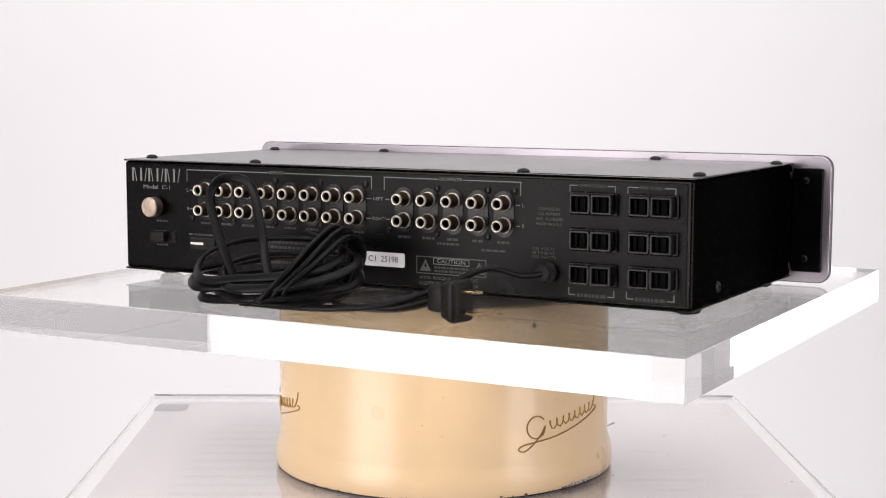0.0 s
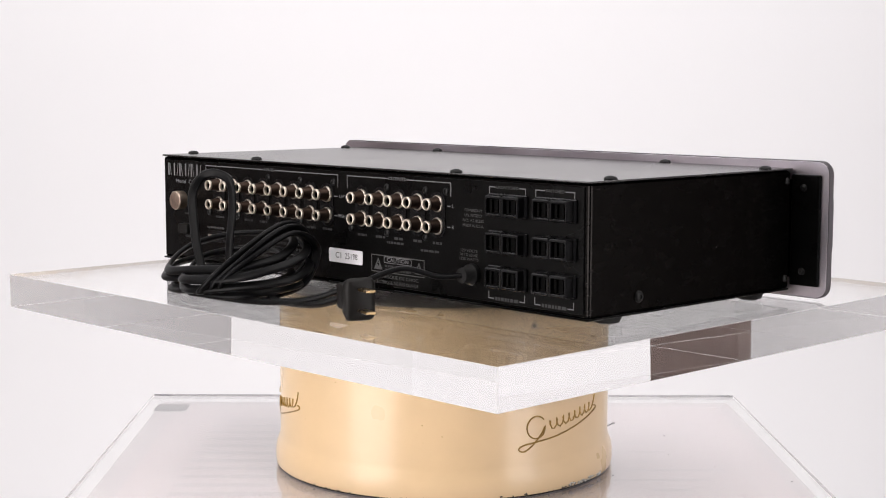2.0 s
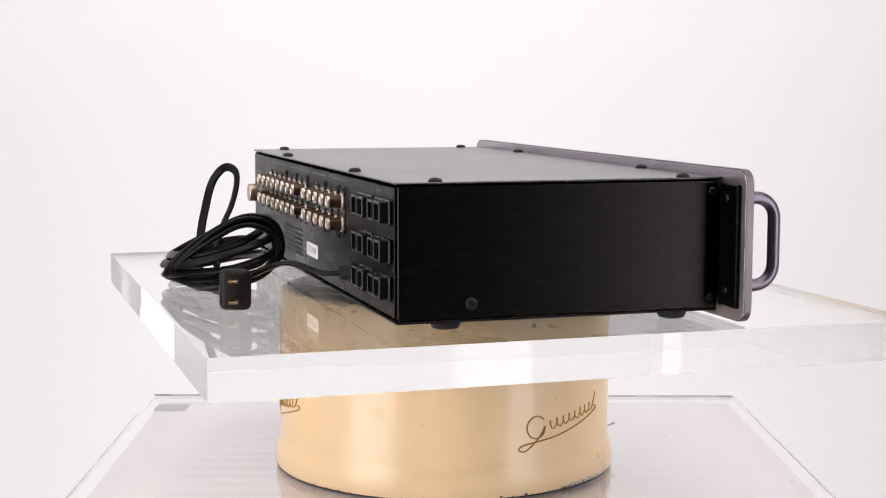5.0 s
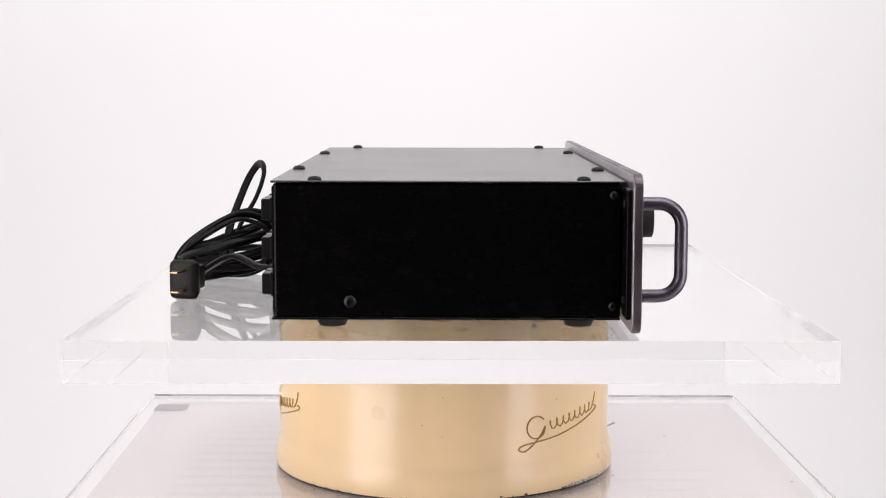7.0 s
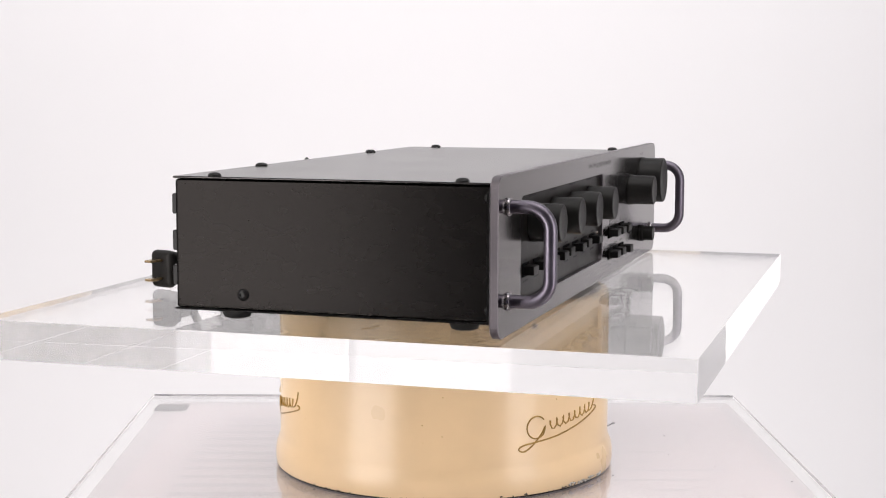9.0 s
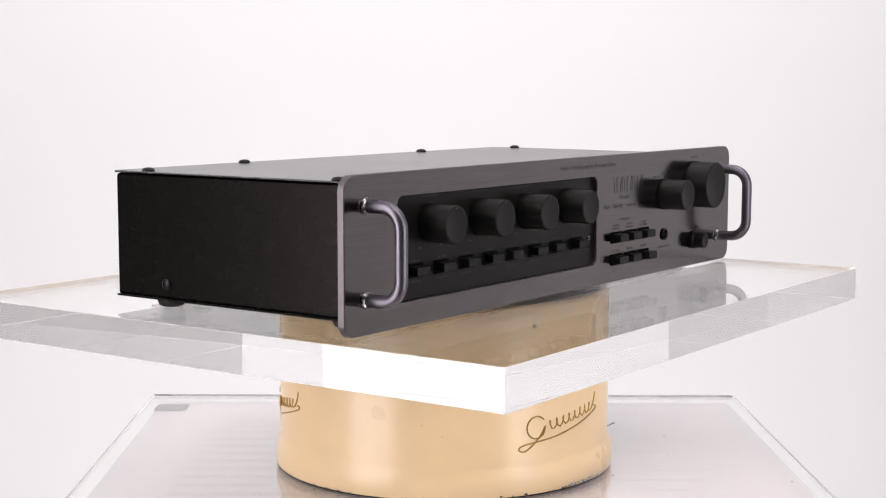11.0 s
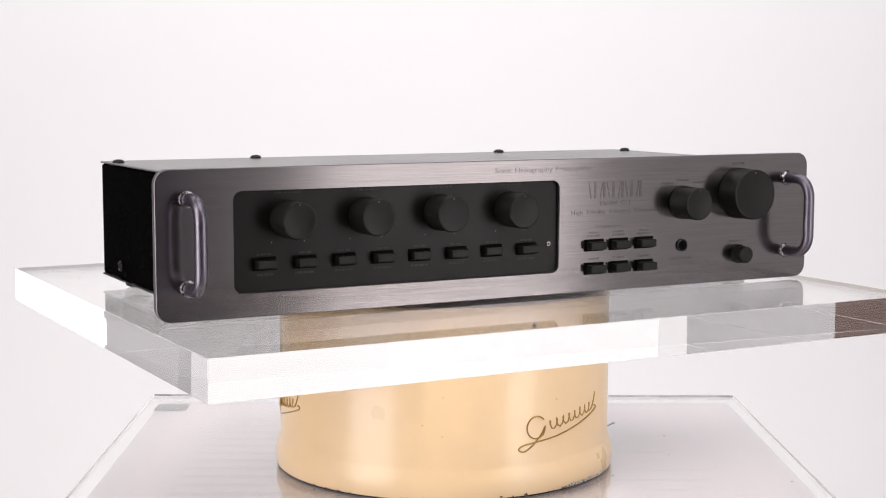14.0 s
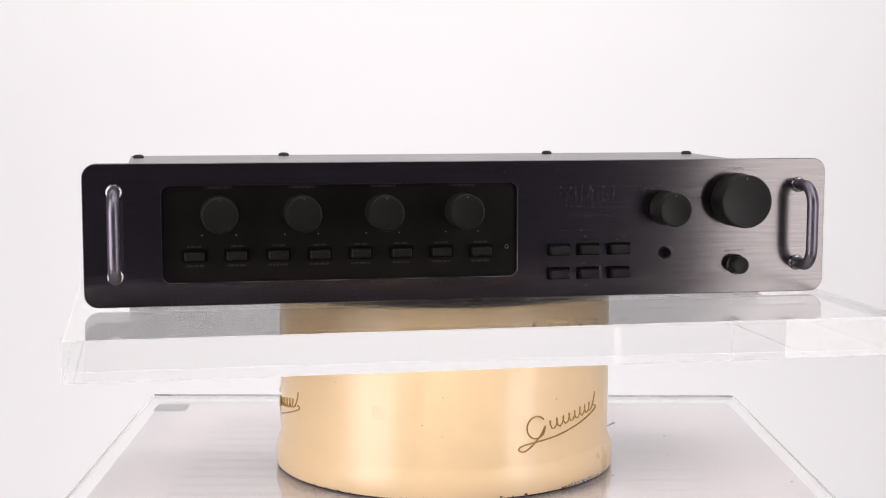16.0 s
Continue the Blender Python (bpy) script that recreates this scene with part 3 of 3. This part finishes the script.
for x in (0.0355, 0.0745):
    tri = bmesh.new()
    tri.faces.new([tri.verts.new((x + a, YT, BASE + b)) for a, b in ((-0.0042, 0.0128), (0.0042, 0.0128), (0, 0.0205))])
    part("warning_triangle", mesh_of("warning_triangle", tri, PRINT_FAINT), None, amp)
    bolt = bmesh.new()
    bolt.faces.new([bolt.verts.new((x + a, YT - 0.0001, BASE + b)) for a, b in ((-0.0006, 0.0136), (0.0010, 0.0165), (0.0002, 0.0168), (0.0006, 0.0188), (-0.0010, 0.0162), (0.0, 0.0159))])
    part("warning_bolt", mesh_of("warning_bolt", bolt, SLOT), None, amp)
rng = random.Random(7)
small = []
for k in range(2):
    small += dashes(0.0420, 0.0668, 0.0155 - 0.0023 * k, 0.0014, rng)
for k in range(6):
    small += dashes(-0.0950, -0.030, 0.0285 - 0.0034 * k, 0.0018, rng)
for x in INPUTS:
    small += dashes(x - 0.005, x + 0.005, 0.0352, 0.0015, rng)
for x in OUTPUTS:
    small += dashes(x - 0.0045, x + 0.0045, 0.0340, 0.0016, rng)
small += dashes(0.044, 0.060, 0.0310, 0.0014, rng) + dashes(0.076, 0.094, 0.0285, 0.0014, rng)
small += dashes(-0.186, -0.176, 0.0350, 0.0014, rng) + dashes(-0.186, -0.176, 0.0180, 0.0014, rng) + dashes(-0.157, -0.135, 0.0268, 0.0014, rng)
printed_bars(small, YT, PRINT_SMALL, amp, "small_print")
lettering("AVIS: RISQUE DE CHOC", 0.0430, 0.0525, YT, 0.0085, REAR, PRINT_FAINT, amp, 0.0030)
lettering("ELECTRIQUE NE PAS OUVRIR", 0.0430, 0.0525, YT, 0.0048, REAR, PRINT_FAINT, amp, 0.0030)


# ---- front fittings
# The wider disc at the foot stands in for the shadow gap round it.
def knob(x, z, r, deep, sub=FACE, label="ribbed black plastic knob", shade_rim=0.0):
    profile = [(0, 0.0002), (r + shade_rim, 0.0002), (r + shade_rim, 0.0022), (r, 0.0030), (r, deep - 0.0009), (r - 0.0003, deep - 0.0003), (r - 0.0010, deep), (r - 0.0018, deep - 0.0002), (0, deep - 0.0002)]
    ob = part("knob", lathe(profile, 64, "Y"), KNOB, amp, label, smooth=True, m=at(x, sub, z))
    part("knob_pointer", box(-0.0004, 0.0004, deep - 0.0003, deep + 0.0001, r * 0.82, r * 0.90), PRINT_FAINT, ob)
    return ob


INSET = FACE - 0.0028
for x in (0.1590, 0.1076, 0.0561, 0.0048):
    knob(x, 0.0519, 0.0112, 0.0190, INSET, "round black tone control knob", 0.0003)
knob(-0.1313, 0.0516, 0.0110, 0.0192, FACE, "black selector knob", 0.0005)
knob(-0.1797, 0.0564, 0.0174, 0.0182, FACE, "large black volume knob", 0.0004)
knob(-0.1798, 0.0137, 0.0058, 0.0104, FACE, "small black balance knob", 0.0008)
BUTTON = mesh_of("push_button", box(-0.0061, 0.0061, 0, 0.0070, -0.0026, 0.0026, 0.0006), KNOB)
# Flat black plate: the shade in the button's well, put into colour.
WELL_SHADE = mesh_of("button_well_shade", box(-0.0078, 0.0078, 0, 0.0006, -0.0040, 0.0040, 0.0003, 1), SLOT)
for i in range(8):
    x = 0.1744 - 0.02597 * i
    ob = part("push_button", BUTTON, None, amp, "black rectangular push button", m=at(x, INSET - (0.002 if i in (4, 6) else 0), 0.0257))
    part("button_well_shade", WELL_SHADE, None, amp, m=at(x, INSET, 0.0257))
for x in (-0.0586, -0.0784, -0.0989):
    for z in (0.0256, 0.0101):
        part("push_button", BUTTON, None, amp, "black rectangular push button", m=at(x, FACE + (0.0015 if (x < -0.09 and z < 0.02) else 0), z))
        part("button_well_shade", WELL_SHADE, None, amp, m=at(x, FACE, z))
hp = part("headphone_jack", lathe([(0.0030, 0.0001), (0.0044, 0.0001), (0.0043, 0.0012), (0.0036, 0.0014), (0.0030, 0.0010)], 32, "Y"), OUTLET, amp, "black headphone jack", smooth=True, m=at(-0.1309, FACE, 0.0221))
part("jack_hole", lathe([(0, 0.0004), (0.0032, 0.0004)], 24, "Y"), SLOT, hp)


def handle(x):
    """A bent tube bow with a turned ferrule at each end."""
    z0, z1, out, r = 0.0140, 0.0660, 0.0240, 0.0125
    path = [Vector((x, FACE - 0.001, z0)), Vector((x, FACE + out - r, z0))]
    for k in range(1, 9):
        a = radians(90 * k / 8)
        path.append(Vector((x, FACE + out - r + r * math.sin(a), z0 + r - r * math.cos(a))))
    for k in range(0, 9):
        a = radians(90 * k / 8)
        path.append(Vector((x, FACE + out - r + r * math.cos(a), z1 - r + r * math.sin(a))))
    path.append(Vector((x, FACE - 0.001, z1)))
    ob = part("handle", up(sweep(path, ring_profile(0.00375, 20), up=Vector((1, 0, 0)))), TUBE, amp, "satin aluminium bow handle", smooth=True)
    for z in (z0, z1):
        part("ferrule", lathe([(0.0036, 0.0001), (0.0049, 0.0001), (0.0051, 0.0008), (0.0047, 0.0017), (0.0039, 0.0021)], 24, "Y"), CHROME, ob, smooth=True, m=at(x, FACE, z))
    return ob


handle(-0.2228), handle(0.2225)

# silkscreen on the front
FT, IT = FACE + 0.00012, INSET + 0.00012
brand_bars(-0.0974, -0.0535, 0.0568, 0.0676, FT, PRINT_DARK)
lettering("Model  C-1", 0.0240, -0.0757, FT, 0.0533, FRONT, PRINT_DARK, amp, 0.0042)
lettering("High  Fidelity  Control  Console", 0.0670, -0.0740, FT, 0.0477, FRONT, PRINT_DARK, amp, 0.0042)
lettering("Sonic Holography Preamplifier", 0.0750, -0.0198, FT, 0.0770, FRONT, PRINT_DARK, amp, 0.0046)
lettering("HEADPHONES", 0.0195, -0.1307, FT, 0.0130, FRONT, PRINT_DARK, amp, 0.0024)
lettering("VOLUME", 0.0115, -0.1790, FT, 0.0770, FRONT, PRINT_DARK, amp, 0.0024)
lettering("BALANCE", 0.0135, -0.1793, FT, 0.0227, FRONT, PRINT_DARK, amp, 0.0024)
front_small, inset_small = [], []
for x in (-0.0586, -0.0784, -0.0989):
    front_small += dashes(x - 0.0050, x + 0.0050, 0.0318, 0.0013, rng) + dashes(x - 0.0040, x + 0.0040, 0.0340, 0.0013, rng)
    front_small += dashes(x - 0.0045, x + 0.0045, 0.0165, 0.0013, rng) + dashes(x - 0.0045, x + 0.0045, 0.0020, 0.0013, rng)
front_small += dashes(-0.0760, -0.0640, 0.0378, 0.0012, rng) + [(-0.0640, -0.0600, 0.0376, 0.0380), (-0.0810, -0.0770, 0.0376, 0.0380)]
front_small += dashes(-0.1360, -0.1260, 0.0668, 0.0013, rng) + dashes(-0.1500, -0.1400, 0.0650, 0.0013, rng) + dashes(-0.1560, -0.1470, 0.0580, 0.0013, rng) + dashes(-0.1230, -0.1130, 0.0650, 0.0013, rng)
printed_bars(front_small, FT, PRINT_DARK, amp, "small_print", True)
for x in (0.1590, 0.1076, 0.0561, 0.0048):
    inset_small += dashes(x - 0.0085, x + 0.0085, 0.0680, 0.0014, rng)
    for k in (-1, 1):
        part("scale_dot", up(lathe([(0, 0.0001), (0.0004, 0.0001)], 10, "Y")), PRINT, amp, m=Matrix.Translation((x + k * 0.0106, IT, 0.0383)))
for i in range(8):
    x = 0.1744 - 0.02597 * i
    inset_small += dashes(x - 0.0045, x + 0.0045, 0.0313, 0.0012, rng) + dashes(x - 0.0060, x + 0.0060, 0.0192, 0.0013, rng)
printed_bars(inset_small, IT, PRINT_DIM, amp, "small_print", True)
pilot = part("pilot_lamp", lathe([(0, 0.0010), (0.0008, 0.0009), (0.0010, 0), (0, 0)], 16, "Y"), KNOB, amp, "tiny pilot lamp", m=at(-0.0245, INSET, 0.0280))
part("bezel", lathe([(0.0010, 0.0001), (0.0010, 0.0007), (0.0013, 0.0007), (0.0014, 0.0001)], 16, "Y"), NUT_METAL, pilot)


# ---- mains cord
def cord(points, name="power_cord", steps=10, twist=0.6):
    return up(sweep(smooth_path(points, steps), TWIN, twist=twist))


def coil_points():
    """The bundled coil: six slack turns that lie out from the rear panel and rise towards it."""
    rng = random.Random(11)
    pts = []
    for turn in range(6):
        f = turn / 5
        grow = (0.92, 0.78, 1.02, 0.66, 1.0, 0.84)[turn]
        for k in range(8):
            a = 2 * math.pi * k / 8 - math.pi / 2
            x = -0.041 + 0.055 * grow * math.cos(a) + rng.uniform(-0.003, 0.003)
            y = -0.1565 + 0.039 * grow * math.sin(a) + rng.uniform(-0.002, 0.002)
            z = -0.003 + 0.013 * f + (y + 0.197) * (0.12 + 0.22 * f) + rng.uniform(-0.0015, 0.0015)
            pts.append((x, y, max(z, -0.0045)))
    return pts[:-3]


lead = [(0.1228, YP - 0.006, 0.0176), (0.1140, -0.1190, 0.0170), (0.1000, -0.1370, 0.0220), (0.0800, -0.1560, 0.0120), (0.0540, -0.1700, 0.0020), (0.0250, -0.1770, -0.0020), (-0.0050, -0.1800, -0.0035)]
power_cord = part("power_cord", cord(lead + coil_points()), CORD, amp, "coiled black twin mains cord", smooth=True)
arch = [(-0.060, -0.168, 0.000), (-0.068, -0.166, 0.012), (-0.0765, -0.1635, 0.026), (-0.0850, -0.1595, 0.0394), (-0.0955, -0.1530, 0.0575), (-0.0945, -0.1465, 0.0680), (-0.0870, -0.1415, 0.0712),
        (-0.0760, -0.1378, 0.0680), (-0.0700, -0.1385, 0.0590), (-0.0630, -0.1435, 0.0450), (-0.0540, -0.1520, 0.0300), (-0.0460, -0.1580, 0.0120), (-0.040, -0.158, 0.004)]
part("cord_loop", cord(arch), CORD, power_cord, "loop of cord standing up from the coil", smooth=True)
wraps = [(-0.042, -0.184, -0.004), (-0.024, -0.195, 0.002), (-0.012, -0.184, 0.018), (-0.008, -0.160, 0.034), (-0.008, -0.140, 0.041), (-0.012, -0.122, 0.034), (-0.016, -0.118, 0.014), (-0.020, -0.135, 0.000),
         (-0.026, -0.170, -0.004), (-0.018, -0.191, 0.004), (-0.005, -0.177, 0.022), (0.000, -0.150, 0.039), (-0.002, -0.130, 0.036), (-0.006, -0.122, 0.014), (-0.010, -0.140, -0.002), (-0.018, -0.175, -0.004),
         (-0.011, -0.189, 0.008), (0.000, -0.172, 0.024), (0.005, -0.145, 0.037), (0.003, -0.124, 0.026), (0.000, -0.132, 0.004), (0.006, -0.160, -0.003), (0.030, -0.172, -0.003), (0.058, -0.170, -0.001), (0.080, -0.1635, 0.005)]
part("cord_wrap", cord([(x, y, max(z, -0.0022)) for x, y, z in wraps]), CORD, power_cord, "cord wound round the coil", smooth=True)


def plug():
    """A moulded two-pin plug turned a little off the case."""
    place = at(0.0960, -0.1680, 0.0066, Matrix.Rotation(radians(-15), 4, "Z"))
    b = box(-0.0070, 0.0070, -0.0098, 0.0098, -0.0128, 0.0128, 0.0040, 3)
    for v in b.verts:
        if v.co.x < 0:
            v.co.y *= 0.80
            v.co.z *= 0.88
    box(-0.0190, -0.0050, -0.0056, 0.0056, -0.0080, 0.0080, 0.0025, 2, bm=b)
    ob = part("plug", b, PLUG, power_cord, "black two-pin plug", smooth=True, m=place)
    for z in (-0.0063, 0.0063):
        part("prong", box(0.0060, 0.0190, -0.0030, 0.0030, z - 0.0008, z + 0.0008, 0.0004, 1), BRASS, power_cord, "flat brass prong", m=place)
    return ob


plug()


# ---------------------------------------------------------------- marks on the drum
def script_mark(shift):
    """The maker's script as a plain pen flourish: a hook, a wave, a stem and an underline. Degrees round the drum and height in mm."""
    hook = [(31.2 + 3.6 * math.cos(radians(a)), -91.0 + 7.4 * math.sin(radians(a))) for a in range(40, 330, 20)]
    hook += [(34.6, -91.0), (33.0, -96.0), (29.5, -103.0), (26.5, -106.3), (24.6, -104.6), (26.0, -102.2), (31.0, -100.8), (40.0, -98.6), (52.0, -93.2), (60.5, -88.2), (61.8, -86.0), (60.4, -85.0)]
    wave = [(36.0 + 21.5 * k / 47 + 0.7 * math.cos(2 * math.pi * 7.5 * k / 47), -91.0 + 6.6 * k / 47 + 3.3 * math.sin(2 * math.pi * 7.5 * k / 47)) for k in range(48)]
    stem = [(56.8, -87.5), (58.6, -86.0), (60.2, -81.0), (61.0, -75.8)]
    bm = bmesh.new()
    for stroke in (hook, wave, stem):
        path = []
        for u, v, _ in smooth_path([(a, b, 0) for a, b in stroke], 3) if stroke is not wave else [(p[0], p[1], 0) for p in wave]:
            a = radians(u + shift)
            path.append(Vector((0.1172 * math.sin(a), -0.1172 * math.cos(a), Z0 + v / 1000)))
        join(bm, sweep(path, ring_profile(0.00055, 6)))
    return part("script_mark", bm, GOLD, drum_ob, "gold script mark")


page = thing("printed_page", askew(box(-0.222, 0.230, -0.28, 0.182, PLATE_TOP - 0.0125, PLATE_TOP - 0.0124)), PAGE, "faded printed paper page under the clear sheet", "paper")
for k in range(14):
    z = PLATE_TOP - 0.01236
    x1 = -0.06 - 0.02 * ((k * 7) % 4)
    b = bmesh.new()
    b.faces.new([b.verts.new(v) for v in ((-0.185, 0.125 - 0.022 * k, z), (x1, 0.125 - 0.022 * k, z), (x1, 0.134 - 0.022 * k, z), (-0.185, 0.134 - 0.022 * k, z))])
    part("print_line", mesh_of("print_line", b, PAGE_PRINT), None, page)
for k in range(9):
    x0, x1, y = 0.115 + 0.012 * ((k * 5) % 3), 0.150 + 0.016 * ((k * 7) % 4), 0.100 - 0.026 * k
    b = bmesh.new()
    b.faces.new([b.verts.new((u, v, PLATE_TOP - 0.01236)) for u, v in ((x0, y), (x1, y), (x1, y + 0.006), (x0, y + 0.006))])
    part("print_line", mesh_of("print_line", b, PAGE_PRINT), None, page)
script_mark(0)
script_mark(-118.4)
# Small dark rectangle at the sheet's far left corner.
tagged(thing("dark_patch", box(-0.243, -0.216, 0.160, 0.186, PLATE_TOP - 0.0125, PLATE_TOP - 0.01225), RUBBER, "small dark grey patch under the clear sheet", "pad"))


def dust():
    """Dark crumbs and one curled hair on the clear sheet."""
    rng = random.Random(8)
    bm = bmesh.new()
    for k in range(11):
        x, y, r = rng.uniform(0.10, 0.235), rng.uniform(-0.13, 0.17), rng.uniform(0.0002, 0.0004)
        join(bm, box(x - r * 1.6, x + r * 1.6, y - r, y + r, PLATE_TOP, PLATE_TOP + r, r * 0.3, 1))
    hair = [Vector((0.121 + 0.0022 * k, 0.108 - 0.010 * math.sin(k * 0.55) ** 2, PLATE_TOP + 0.0004)) for k in range(7)]
    join(bm, sweep(hair, ring_profile(0.0003, 5)))
    return thing("dust", bm, RUBBER, "dark crumbs and a hair lying on the clear sheet", "dust", kind="stuff")


dust()


# ---------------------------------------------------------------- what moves
TURNS = ((0, -29.3), (0.5, -33.34), (1, -37.79), (1.5, -41.96), (2, -46.46), (2.5, -50.62), (3, -55.07), (3.5, -59.6), (4, -63.9),
         (5.25, -74.7), (6.5, -85.52), (7, -90), (7.5, -94.33), (8, -98.78), (8.5, -103.15), (9, -107.65), (10.25, -118.75), (11.5, -129.85),
         (12, -134.3), (12.5, -138.65), (13, -143.03), (13.5, -147.33), (14, -151.75), (14.5, -156.05), (15, -160.48), (15.5, -164.78), (16, -169.23))


def motions():
    """The slab and what stands on it turn clockwise on the drum."""
    rows_amp, rows_slab = [], []
    for t, turn in TURNS:
        a = radians(turn)
        rows_amp.append((t, pose(CX * math.cos(a), CX * math.sin(a), Z0 - BASE, 0, 0, turn)))
        rows_slab.append((t, pose(0, 0, 0, 0, 0, turn)))
    walk(amp, rows_amp)
    walk(slab, rows_slab)


motions()
